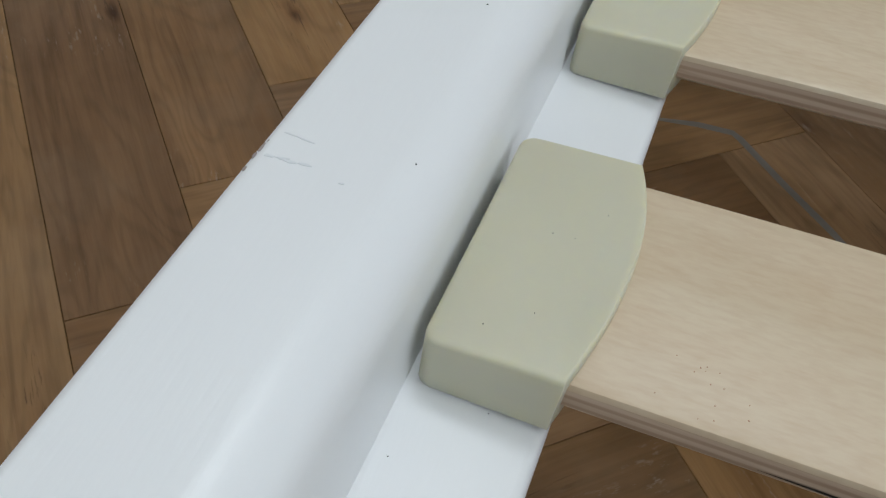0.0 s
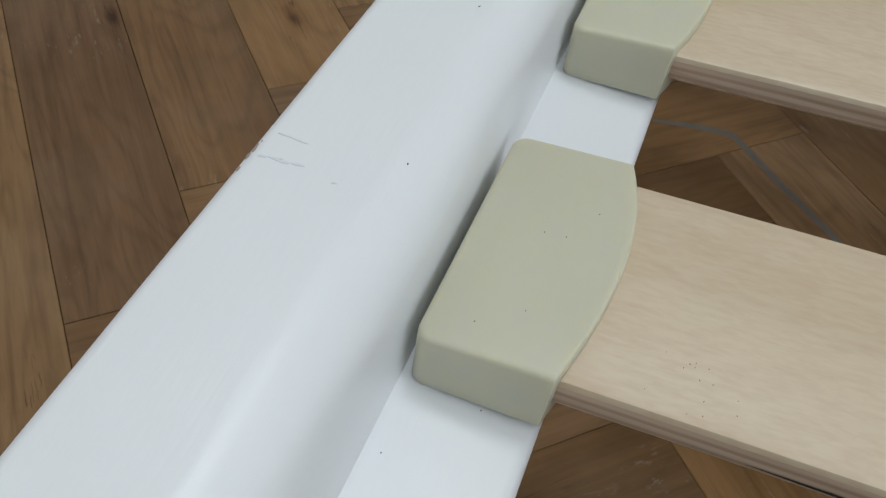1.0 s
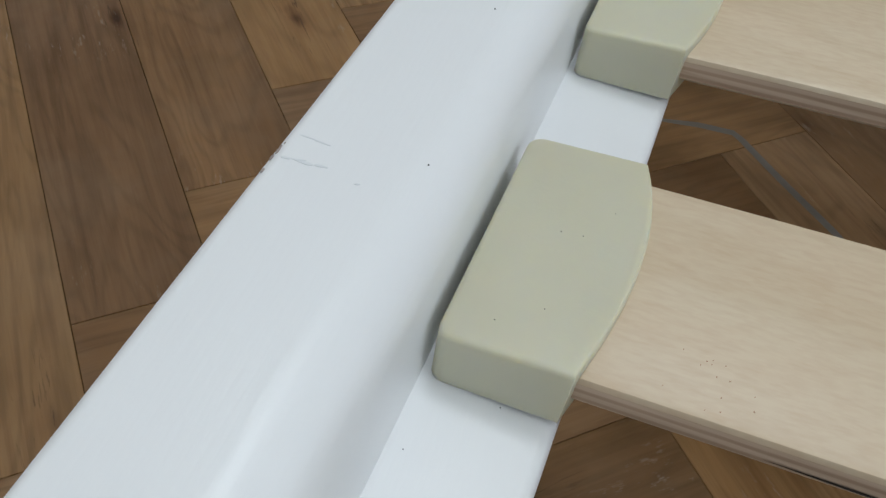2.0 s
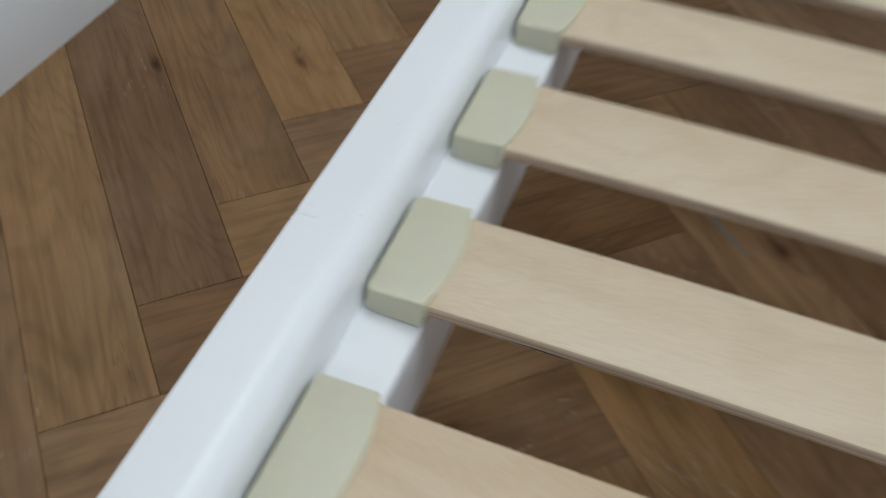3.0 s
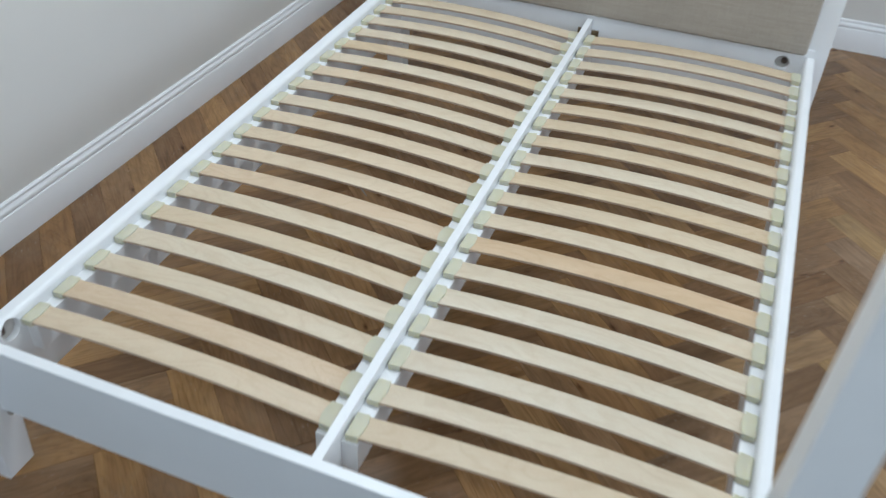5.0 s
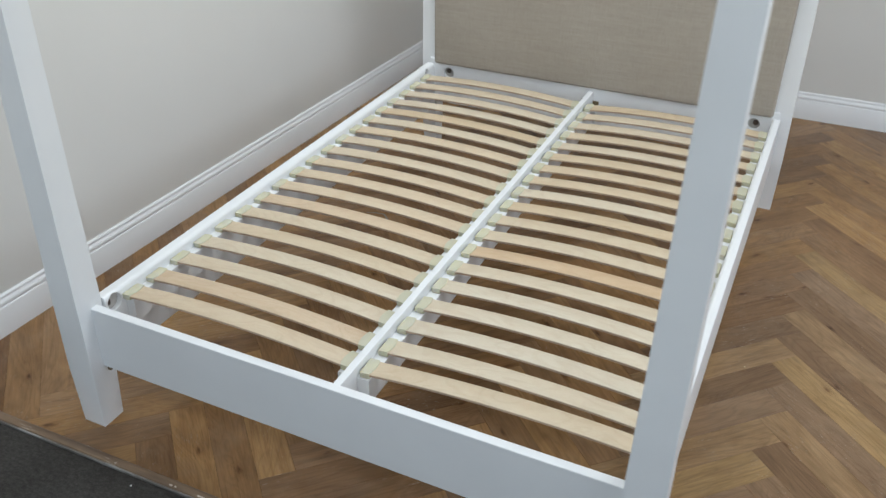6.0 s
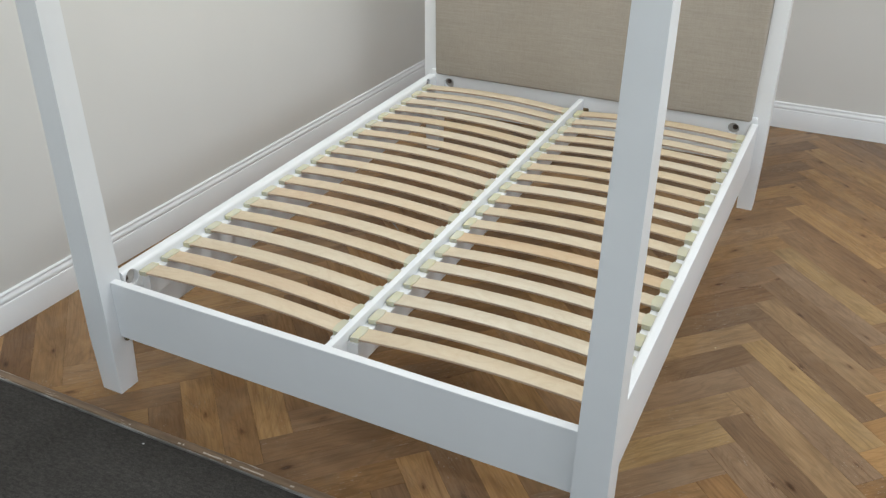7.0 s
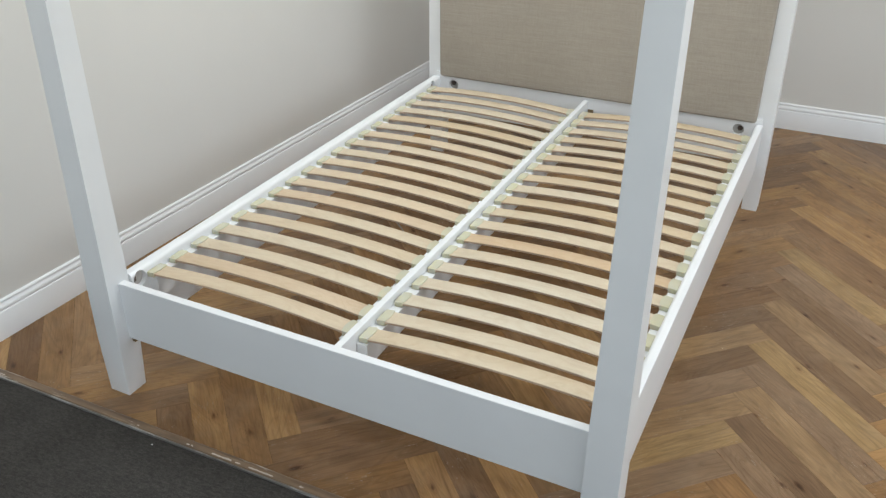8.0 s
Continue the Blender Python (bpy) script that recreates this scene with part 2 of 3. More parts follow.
def carpet_pile():
    m, nt, b = nodes_of("charcoal_carpet", (0.05, 0.05, 0.05), 0.95, 0, 0.1)
    v = coords(nt)
    loops = add(nt, "ShaderNodeTexVoronoi", Scale=230.0)
    nt.links.new(v, loops.inputs["Vector"])
    rows = noise_of(nt, coords(nt, (60, 150, 60)), 1, 2)
    big = noise_of(nt, v, 7, 4)
    c = ramp(nt, loops.outputs["Distance"], [(0.0, (0.086, 0.081, 0.076)), (0.6, (0.058, 0.054, 0.050))])
    c = mix(nt, "MULTIPLY", 0.8, c, ramp(nt, rows, [(0.3, (0.72, 0.72, 0.72)), (0.7, (1.25, 1.24, 1.22))]))
    c = mix(nt, "MULTIPLY", 0.7, c, ramp(nt, big, [(0.3, (0.85, 0.85, 0.85)), (0.7, (1.12, 1.12, 1.12))]))
    nt.links.new(c, b.inputs["Base Color"])
    bump(nt, b, loops.outputs["Distance"], 0.7, -0.003)
    return m


CARPET = carpet_pile()


def plain(name, colour, rough=0.5, metal=0.0):
    m, nt, b = nodes_of(name, colour, rough, metal)
    n = noise_of(nt, coords(nt), 60, 3)
    nt.links.new(ramp(nt, n, [(0.3, tuple(c * 0.85 for c in colour)), (0.7, tuple(min(1, c * 1.1) for c in colour))]), b.inputs["Base Color"])
    return m


DARK_STEEL = plain("dark_steel", (0.13, 0.10, 0.085), 0.45, 0.6)
BRASS = plain("zinc_bracket", (0.25, 0.19, 0.11), 0.4, 0.8)
SUBFLOOR = plain("dark_joint", (0.035, 0.026, 0.02), 0.9)


def nosing_wood(name, low, high, worn, share):
    m, nt, b = nodes_of(name, low, 0.3)
    n = noise_of(nt, coords(nt, (6, 60, 60)), 1, 4)
    w = noise_of(nt, coords(nt, (3.2, 45, 30)), 1, 4, 0.7)
    c = ramp(nt, n, [(0.3, low), (0.7, high)])
    nt.links.new(mix(nt, "MIX", ramp(nt, w, [(share, (0, 0, 0)), (share + 0.05, (0.85, 0.85, 0.85))]), c, worn), b.inputs["Base Color"])
    return m


NOSING = nosing_wood("worn_nosing_wood", (0.13, 0.08, 0.048), (0.27, 0.18, 0.11), (0.6, 0.53, 0.46), 0.58)
GREY_EDGE = nosing_wood("grey_edge_trim", (0.10, 0.09, 0.085), (0.24, 0.225, 0.21), (0.40, 0.39, 0.38), 0.52)
SCUFF = plain("grey_scuff", (0.71, 0.725, 0.74), 0.6)
WORN = plain("worn_pale_wood", (0.58, 0.50, 0.42), 0.7)
FLOOR_GLINT = plain("pale_floor_glint", (0.18, 0.155, 0.13), 0.35)
RECESS_SHADE = plain("recess_shade_grey", (0.46, 0.435, 0.405), 0.7)
SPECK = plain("black_speck", (0.03, 0.03, 0.035), 0.6)
RUST = plain("brown_speck", (0.40, 0.20, 0.13), 0.7)
PALE_CRUMB = plain("white_paper", (0.75, 0.74, 0.72), 0.8)
WOOD_CRUMB = plain("pale_wood_crumb", (0.55, 0.42, 0.22), 0.8)
RAW = plain("raw_chipped_wood", (0.34, 0.29, 0.27), 0.8)
LAMP_GLOW = nodes_of("panel_diffuser", (0.9, 0.9, 0.9), 0.5)[0]
LAMP_GLOW.node_tree.nodes["Principled BSDF"].inputs["Emission Color"].default_value = (1, 0.97, 0.92, 1)
LAMP_GLOW.node_tree.nodes["Principled BSDF"].inputs["Emission Strength"].default_value = 3.0


# ---- mesh helpers ----
def box(bm, x0, x1, y0, y1, z0, z1, edge=0.0, segments=2):
    r = bmesh.ops.create_cube(bm, size=1.0)
    vs = r["verts"]
    for v in vs:
        v.co = (x0 + (v.co.x + 0.5) * (x1 - x0), y0 + (v.co.y + 0.5) * (y1 - y0), z0 + (v.co.z + 0.5) * (z1 - z0))
    if edge > 0:
        es = list({e for v in vs for e in v.link_edges})
        bmesh.ops.bevel(bm, geom=es, offset=edge, segments=segments, affect="EDGES", profile=0.5)
    return bm


def mesh_of(name, bm, material, smooth=True):
    me = bpy.data.meshes.new(name)
    bmesh.ops.recalc_face_normals(bm, faces=bm.faces)
    bm.to_mesh(me)
    bm.free()
    for m in material if isinstance(material, (list, tuple)) else [material]:
        me.materials.append(m)
    if smooth:
        me.polygons.foreach_set("use_smooth", [True] * len(me.polygons))
        me.set_sharp_from_angle(angle=radians(40))
    return me


def part(name, bm, material, parent=None, label="", smooth=True):
    data = bm if isinstance(bm, bpy.types.Mesh) else mesh_of(name, bm, material, smooth)
    ob = new(name, data)
    if parent is not None:
        ob.parent = parent
    return tagged(ob, label)


def cuboid(*a, **k):
    return box(bmesh.new(), *a, **k)


def extrude_profile(profile, axis, *stops):
    """A closed profile of (across, up) drawn along an axis: 'y' puts across on x, 'x' puts across on y."""
    bm = bmesh.new()
    rings = []
    for s in stops:
        rings.append([bm.verts.new((a, s, b) if axis == "y" else (s, a, b)) for a, b in profile])
    n = len(profile)
    for lo, hi in zip(rings, rings[1:]):
        for i in range(n):
            bm.faces.new((lo[i], lo[(i + 1) % n], hi[(i + 1) % n], hi[i]))
    bm.faces.new(rings[0])
    bm.faces.new(rings[-1])
    return bm


def rounded(points, radius, steps=5):
    """A closed profile with given corners rounded: points of (x, y, r)."""
    out = []
    n = len(points)
    for i in range(n):
        p, q, s = Vector(points[i - 1][:2]), Vector(points[i][:2]), Vector(points[(i + 1) % n][:2])
        r = points[i][2] if len(points[i]) > 2 else radius
        if r <= 0:
            out.append(tuple(q))
            continue
        a, c = (p - q).normalized(), (s - q).normalized()
        half = a.angle(c) / 2
        d = r / math.tan(half)
        mid = q + (a + c).normalized() * (r / math.sin(half))
        v0, v1 = q + a * d - mid, q + c * d - mid
        ang = v0.angle_signed(v1)
        for k in range(steps + 1):
            t = -ang * k / steps
            out.append((mid.x + v0.x * math.cos(t) - v0.y * math.sin(t), mid.y + v0.x * math.sin(t) + v0.y * math.cos(t)))
    return out


# ---- setting ----
LEAN = 0.03  # the west wall runs a little out of square with the bed


def leaning(ob):
    ob.data.transform(Matrix(((1, LEAN, 0, 0), (0, 1, 0, 0), (0, 0, 1, 0), (0, 0, 0, 1))))
    return ob


EDGE_TURN, FOOT_TURN = 0.006, -0.0085  # the carpet's edge and the foot rail run askew


def askew(ob, slope, pivot):
    ob.data.transform(Matrix(((1, 0, 0, 0), (slope, 1, 0, -slope * pivot), (0, 0, 1, 0), (0, 0, 0, 1))))
    return ob


def wall(name, x0, x1, y0, y1):
    ob = part(name, cuboid(x0, x1, y0, y1, -0.02, CEILING), WALL)
    return tagged(ob, "warm grey painted plain wall", "wall", kind="structure")


leaning(wall("wall_west", WEST - 0.12, WEST, SOUTH, NORTH))
wall("wall_north", WEST - 0.03, EAST + 0.12, NORTH, NORTH + 0.12)
# unseen south wall, its opening added to go with the south fill lamp
bm = bmesh.new()
box(bm, WEST - 0.24, 0.1, SOUTH - 0.12, SOUTH, -0.02, CEILING)
box(bm, 3.1, EAST + 0.12, SOUTH - 0.12, SOUTH, -0.02, CEILING)
box(bm, 0.1, 3.1, SOUTH - 0.12, SOUTH, -0.02, 0.45)
box(bm, 0.1, 3.1, SOUTH - 0.12, SOUTH, 2.35, CEILING)
tagged(part("wall_south", bm, WALL), "warm grey painted wall with a wide opening", "wall", kind="structure")
# unseen east wall, its wide opening added to go with the east fill lamp
bm = bmesh.new()
box(bm, EAST, EAST + 0.12, SOUTH, -3.1, -0.02, CEILING)
box(bm, EAST, EAST + 0.12, 2.7, NORTH, -0.02, CEILING)
box(bm, EAST, EAST + 0.12, -3.1, 2.7, -0.02, 0.98)
box(bm, EAST, EAST + 0.12, -3.1, 2.7, 2.45, CEILING)
tagged(part("wall_east", bm, WALL), "warm grey painted wall with a long opening", "wall", kind="structure")
tagged(part("ceiling", cuboid(WEST - 0.26, EAST + 0.12, SOUTH - 0.12, NORTH + 0.12, CEILING, CEILING + 0.1), CEIL_WHITE),
       "white painted flat ceiling", "ceiling", kind="structure")

# panel bodies added around the unseen ceiling lamps
for px, py in PANELS:
    e = tagged(new("ceiling_light"), "unseen square white ceiling light panel", "lamp", "ceiling light panels")
    e.location = (px, py, CEILING)
    bm = bmesh.new()
    for s in (-1, 1):
        box(bm, s * 0.3 - 0.012, s * 0.3 + 0.012, -0.312, 0.312, -0.03, 0, 0.003)
        box(bm, -0.288, 0.288, s * 0.3 - 0.012, s * 0.3 + 0.012, -0.03, 0, 0.003)
    part("frame", bm, CEIL_WHITE, e)
    part("diffuser", cuboid(-0.288, 0.288, -0.288, 0.288, -0.02, -0.004), LAMP_GLOW, e)

SKIRT_T, SKIRT_H = 0.018, 0.133
SKIRT = [(0, 0), (SKIRT_T, 0), (SKIRT_T, 0.108), (SKIRT_T - 0.0015, 0.111), (SKIRT_T - 0.0045, 0.1125), (SKIRT_T - 0.0045, 0.1165),
         (SKIRT_T - 0.002, 0.118), (SKIRT_T - 0.0015, 0.122), (SKIRT_T - 0.003, 0.128), (SKIRT_T - 0.0065, 0.133), (SKIRT_T - 0.0095, 0.137),
         (SKIRT_T - 0.0105, 0.141), (SKIRT_T - 0.0085, 0.1425), (SKIRT_T - 0.0085, 0.146), (SKIRT_T - 0.011, 0.149), (SKIRT_T - 0.014, 0.152), (0, 0.152)]


SKIRT = [(a, b * SKIRT_H / 0.152) for a, b in SKIRT]


def baseboard(name, axis, at, sign, start, end):
    bm = extrude_profile([(at + sign * a, b) for a, b in SKIRT], axis, start, end)
    return tagged(part(name, bm, SKIRT_WHITE), "white gloss skirting board with moulded top", "skirting board", kind="structure")


leaning(baseboard("baseboard_west", "y", WEST, 1, SOUTH, NORTH))
baseboard("baseboard_north", "x", NORTH, -1, WEST + SKIRT_T + LEAN * NORTH, EAST)

FLOOR_EDGE = -0.198
tagged(askew(part("floor", cuboid(WEST - 0.1, EAST + 0.1, FLOOR_EDGE, NORTH + 0.1, -0.05, -0.009), SUBFLOOR), EDGE_TURN, 0.5),
       "brown oiled oak herringbone floor with knots", "floor", kind="structure")
floor_ob = bpy.data.objects["floor"]
tagged(askew(part("carpet", cuboid(WEST - 0.1, EAST, SOUTH - 0.03, -0.2292, -0.05, -0.004, 0.004), CARPET), EDGE_TURN, 0.5),
       "charcoal grey short loop pile carpet", "carpet", kind="structure")
nose = rounded([(-0.2240, -0.02, 0), (-0.2240, 0.003, 0.003), (-0.1995, 0.005, 0.003), (-0.1995, -0.02, 0)], 0.0, 4)
tagged(askew(part("trim", extrude_profile(nose, "x", WEST + SKIRT_T, EAST), NOSING), EDGE_TURN, 0.5), "worn dark wooden threshold strip at the carpet", "trim", kind="structure")
tagged(askew(part("carpet_trim", cuboid(WEST + SKIRT_T, EAST, -0.2290, -0.2245, -0.03, 0.0005, 0.001), GREY_EDGE), EDGE_TURN, 0.5), "thin pale grey edging strip along the carpet", "trim", kind="structure")

# pale patches where the strip's finish is worn through
trim_ob = bpy.data.objects["trim"]
bm = bmesh.new()
rr = random.Random(12)
for x0, x1 in ((-0.47, -0.44), (0.098, 0.104), (0.278, 0.288), (0.294, 0.300), (0.366, 0.432), (0.446, 0.462), (0.490, 0.570), (0.654, 0.666)):
    n = max(3, int((x1 - x0) / 0.008))
    pts = [x0 + (x1 - x0) * k / n for k in range(n + 1)]
    lo = [bm.verts.new((x, -0.2208 + rr.uniform(-0.001, 0.0008), 0.0049)) for x in pts]
    hi = [bm.verts.new((x, -0.2168 + rr.uniform(-0.0012, 0.001), 0.0058)) for x in pts]
    for k in range(n):
        bm.faces.new((lo[k], lo[k + 1], hi[k + 1], hi[k]))
tagged(askew(part("worn_patch", bm, WORN, trim_ob, "pale worn wood", False), EDGE_TURN, 0.5), kind="stuff")

# ---- bed ----
P = 0.1
XC = 0.7067
XM = 0.7067
RAIL_OUT, RAIL_IN = -0.0367, -0.0022
RAIL_TOP, RAIL_BOT = 0.387, 0.190
LEDGE_TOP, LEDGE_IN, LEDGE_BOT = 0.353, 0.025, 0.280
MID_DROP = 0.006
FOOT_FRONT, FOOT_BACK, FOOT_TOP, FOOT_BOT = -0.090, -0.066, 0.379, 0.192
HEAD_Y = 1.948
COUNT = 19

bed = tagged(new("four_poster_bed"), "white painted wooden four-poster bed with linen headboard and bare slats", "bed")
bed.location = (0, 0, 0)


def post_mesh(levels):
    """A square post about its own axis: levels of (height, half across, half deep, shift of the foot)."""
    bm = bmesh.new()
    rings = []
    for z, a, b, off in levels:
        rings.append([bm.verts.new(p) for p in ((off - a, -b, z), (off + a, -b, z), (off + a, b, z), (off - a, b, z))])
    for lo, hi in zip(rings, rings[1:]):
        for i in range(4):
            bm.faces.new((lo[i], lo[(i + 1) % 4], hi[(i + 1) % 4], hi[i]))
    bm.faces.new(rings[0])
    bm.faces.new(rings[-1])
    upright = [e for e in bm.edges if abs(e.verts[0].co.z - e.verts[1].co.z) > 0.05]
    bmesh.ops.bevel(bm, geom=upright, offset=0.0022, segments=3, affect="EDGES", profile=0.5)
    return mesh_of("post", bm, FRAME_WHITE)


FOOT_POST = post_mesh([(0.0, 0.037, 0.035, -0.003), (0.19, 0.042, 0.041, 0.0), (0.40, 0.0405, 0.040, 0.0), (0.70, 0.037, 0.037, 0.0), (1.20, 0.034, 0.034, 0.0), (2.0, 0.028, 0.028, 0.0)])
HEAD_POST = post_mesh([(0.0, 0.031, 0.031, 0.0), (0.19, 0.0345, 0.034, 0.0), (0.40, 0.0335, 0.034, 0.0), (0.70, 0.031, 0.032, 0.0), (2.0, 0.025, 0.026, 0.0)])
POST_W, POST_E, HEAD_W, HEAD_E = -0.058, 1.4205, -0.033, 1.449
for x, y, data in ((POST_W, -0.090, FOOT_POST), (POST_E, -0.101, FOOT_POST), (HEAD_W, HEAD_Y + 0.047, HEAD_POST), (HEAD_E, HEAD_Y + 0.047, HEAD_POST)):
    p = part("post", data, None, bed)
    p.location = (x, y, 0)
    p.rotation_euler = (0, 0.016 if x == POST_W else -0.010 if x == POST_E else 0.0, math.pi if x > XM else 0.0)


COVE, SOFT = 0.0015, 0.0115


def rail_top(x):
    """Height of the rail's top at x, over its soft inner shoulder."""
    wall = math.atan2(COVE, RAIL_TOP - LEDGE_TOP)
    start = RAIL_IN - COVE - SOFT * math.tan((math.pi / 2 - wall) / 2)
    d = x - start
    if d <= 0:
        return RAIL_TOP
    if d < SOFT * math.cos(wall):
        return RAIL_TOP - SOFT + math.sqrt(SOFT * SOFT - d * d)
    return LEDGE_TOP + (RAIL_IN - x) / math.tan(wall)


def side_rail(side):
    """The rail with a ledge; drawn for the wall side, mirrored for the other."""
    y0, y1 = -0.046, HEAD_Y - 0.0005
    outer = RAIL_OUT if side < 0 else RAIL_OUT + 0.005
    profile = rounded([(outer, RAIL_BOT, 0.003), (RAIL_IN, RAIL_BOT, 0.003), (RAIL_IN, LEDGE_TOP, 0), (RAIL_IN - COVE, RAIL_TOP, SOFT), (outer, RAIL_TOP, 0.0025)], 0.003, 12)
    ledge = rounded([(RAIL_IN, LEDGE_BOT, 0), (LEDGE_IN, LEDGE_BOT, 0.003), (LEDGE_IN, LEDGE_TOP, 0.0025), (RAIL_IN, LEDGE_TOP, 0)], 0.002)
    if side > 0:
        profile = [(2 * XM - a, b) for a, b in profile]
        ledge = [(2 * XM - a, b) for a, b in ledge]
    rail = part("side_rail", extrude_profile(profile, "y", y0, 0.02, 0.06, 1.82, 1.845, y1), FRAME_WHITE, bed)
    part("slat_ledge", extrude_profile(ledge, "y", 0.021, 1.875), FRAME_WHITE, rail)
    return rail


RAIL_W = side_rail(-1)
side_rail(1)

foot = rounded([(FOOT_FRONT, FOOT_BOT, 0.003), (FOOT_BACK, FOOT_BOT, 0.003), (FOOT_BACK, FOOT_TOP, 0.0025), (FOOT_FRONT, FOOT_TOP, 0.0025)], 0.0025)
FOOT_RAIL = askew(part("foot_rail", extrude_profile(foot, "x", POST_W + 0.02, POST_E - 0.005), FRAME_WHITE, bed), FOOT_TURN, 0.1)
head = rounded([(HEAD_Y, 0.215, 0.002), (HEAD_Y + 0.03, 0.215, 0.002), (HEAD_Y + 0.03, 0.41, 0.002), (HEAD_Y, 0.41, 0.002)], 0.002)
HEAD_RAIL = part("head_rail", extrude_profile(head, "x", HEAD_W + 0.01, HEAD_E - 0.01), FRAME_WHITE, bed)

part("bracket", cuboid(-0.006, 0.006, -0.087, -0.069, 0.181, 0.1935, 0.0015), BRASS, FOOT_RAIL, "small brown metal bracket end")

# linen panel, slightly padded
bm = box(bmesh.new(), HEAD_W + 0.032, HEAD_E - 0.032, HEAD_Y - 0.012, HEAD_Y + 0.045, 0.391, 1.42, 0.012, 4)
part("headboard_panel", bm, LINEN, bed, "oatmeal linen upholstered headboard panel")

# centre rail: ridge on a wider ledge
ridge = rounded([(XC - 0.010, 0.272, 0), (XC + 0.010, 0.272, 0), (XC + 0.010, FOOT_TOP - 0.0005, 0.002), (XC - 0.010, FOOT_TOP - 0.0005, 0.002)], 0.002)
CENTRE = part("centre_rail", extrude_profile(ridge, "y", FOOT_BACK - 0.009, HEAD_Y - 0.002), FRAME_WHITE, bed)
for s in (-1, 1):
    top, low = LEDGE_TOP - MID_DROP, LEDGE_BOT - MID_DROP
    prof = rounded([(XC + s * 0.010, low, 0), (XC + s * 0.042, low, 0.003), (XC + s * 0.042, top, 0.0025), (XC + s * 0.010, top, 0)], 0.002)
    part("slat_ledge", extrude_profile(prof, "y", 0.0, 1.88), FRAME_WHITE, CENTRE)

def crisp_flats(ob):
    """Long flat faces keep their own normal beside the rounded edges."""
    for f in ob.data.polygons:
        if f.area > 0.02:
            f.use_smooth = False


# bolt recesses, bored into the rails
def bore(ob, centre, axis, radius, depth):
    turn = Matrix.Rotation(math.pi / 2, 4, "X" if axis == "y" else "Y")
    bm = bmesh.new()
    bmesh.ops.create_cone(bm, cap_ends=True, segments=32, radius1=radius, radius2=radius, depth=2 * depth, matrix=Matrix.Translation(centre) @ turn)
    cutter = new("cutter", mesh_of("cutter", bm, FRAME_WHITE))
    mod = ob.modifiers.new("bore", "BOOLEAN")
    mod.object, mod.operation, mod.solver = cutter, "DIFFERENCE", "EXACT"
    done = bpy.data.meshes.new_from_object(ob.evaluated_get(bpy.context.evaluated_depsgraph_get()))
    ob.modifiers.clear()
    ob.data = done
    done.set_sharp_from_angle(angle=radians(40))
    bpy.data.objects.remove(cutter)


for x, y, z, axis, dx, dz in ((0.066, HEAD_Y, 0.354, "y", -0.005, 0.004), (1.352, HEAD_Y, 0.354, "y", 0.006, 0.002), (RAIL_IN, 1.872, 0.368, "x", -0.004, -0.002), (RAIL_IN, -0.016, 0.359, "x", -0.014, 0.001)):
    owner = HEAD_RAIL if axis == "y" else RAIL_W
    wide = 0.0245 if y < 0 else 0.0235 if axis == "y" else 0.017
    bore(owner, (x, y, z), axis, wide, 0.024)
    turn = Matrix.Rotation(math.pi / 2, 4, "X" if axis == "y" else "Y")
    at = Matrix.Translation((x + dx, y + 0.0145, z + dz) if axis == "y" else (x - 0.0145, y + dx, z + dz))
    seat = Matrix.Translation((x, y + 0.017, z) if axis == "y" else (x - 0.017, y, z))
    # disc at the bottom of the bore, the recess's shade put into its colour
    bm = bmesh.new()
    bmesh.ops.create_cone(bm, cap_ends=True, segments=32, radius1=wide - 0.0003, radius2=wide - 0.0003, depth=0.003, matrix=seat @ turn)
    part("bolt_recess", bm, RECESS_SHADE, owner, "bored bolt recess, its floor painted grey-beige for shade")
    bm = bmesh.new()
    bmesh.ops.create_cone(bm, cap_ends=True, segments=20, radius1=0.0105, radius2=0.0105, depth=0.003, matrix=at @ turn)
    bmesh.ops.create_cone(bm, cap_ends=True, segments=6, radius1=0.0062, radius2=0.0058, depth=0.016, matrix=at @ turn)
    part("bolt", bm, DARK_STEEL, owner, "dark steel hex bolt head")
for s in (-1, 1):
    bm = box(bmesh.new(), XC + s * 0.011, XC + s * 0.036, HEAD_Y - 0.004, HEAD_Y - 0.0005, 0.318, 0.340, 0.001)
    part("bracket", bm, BRASS, HEAD_RAIL, "small dark metal bracket")


for ob in (FOOT_RAIL, HEAD_RAIL, CENTRE):
    crisp_flats(ob)


# ---- slats ----
SLAT_W, SLAT_T, ARCH = 0.053, 0.008, 0.017
SPANS = (XC - 0.0145, 2 * XM - XC - 0.0155)


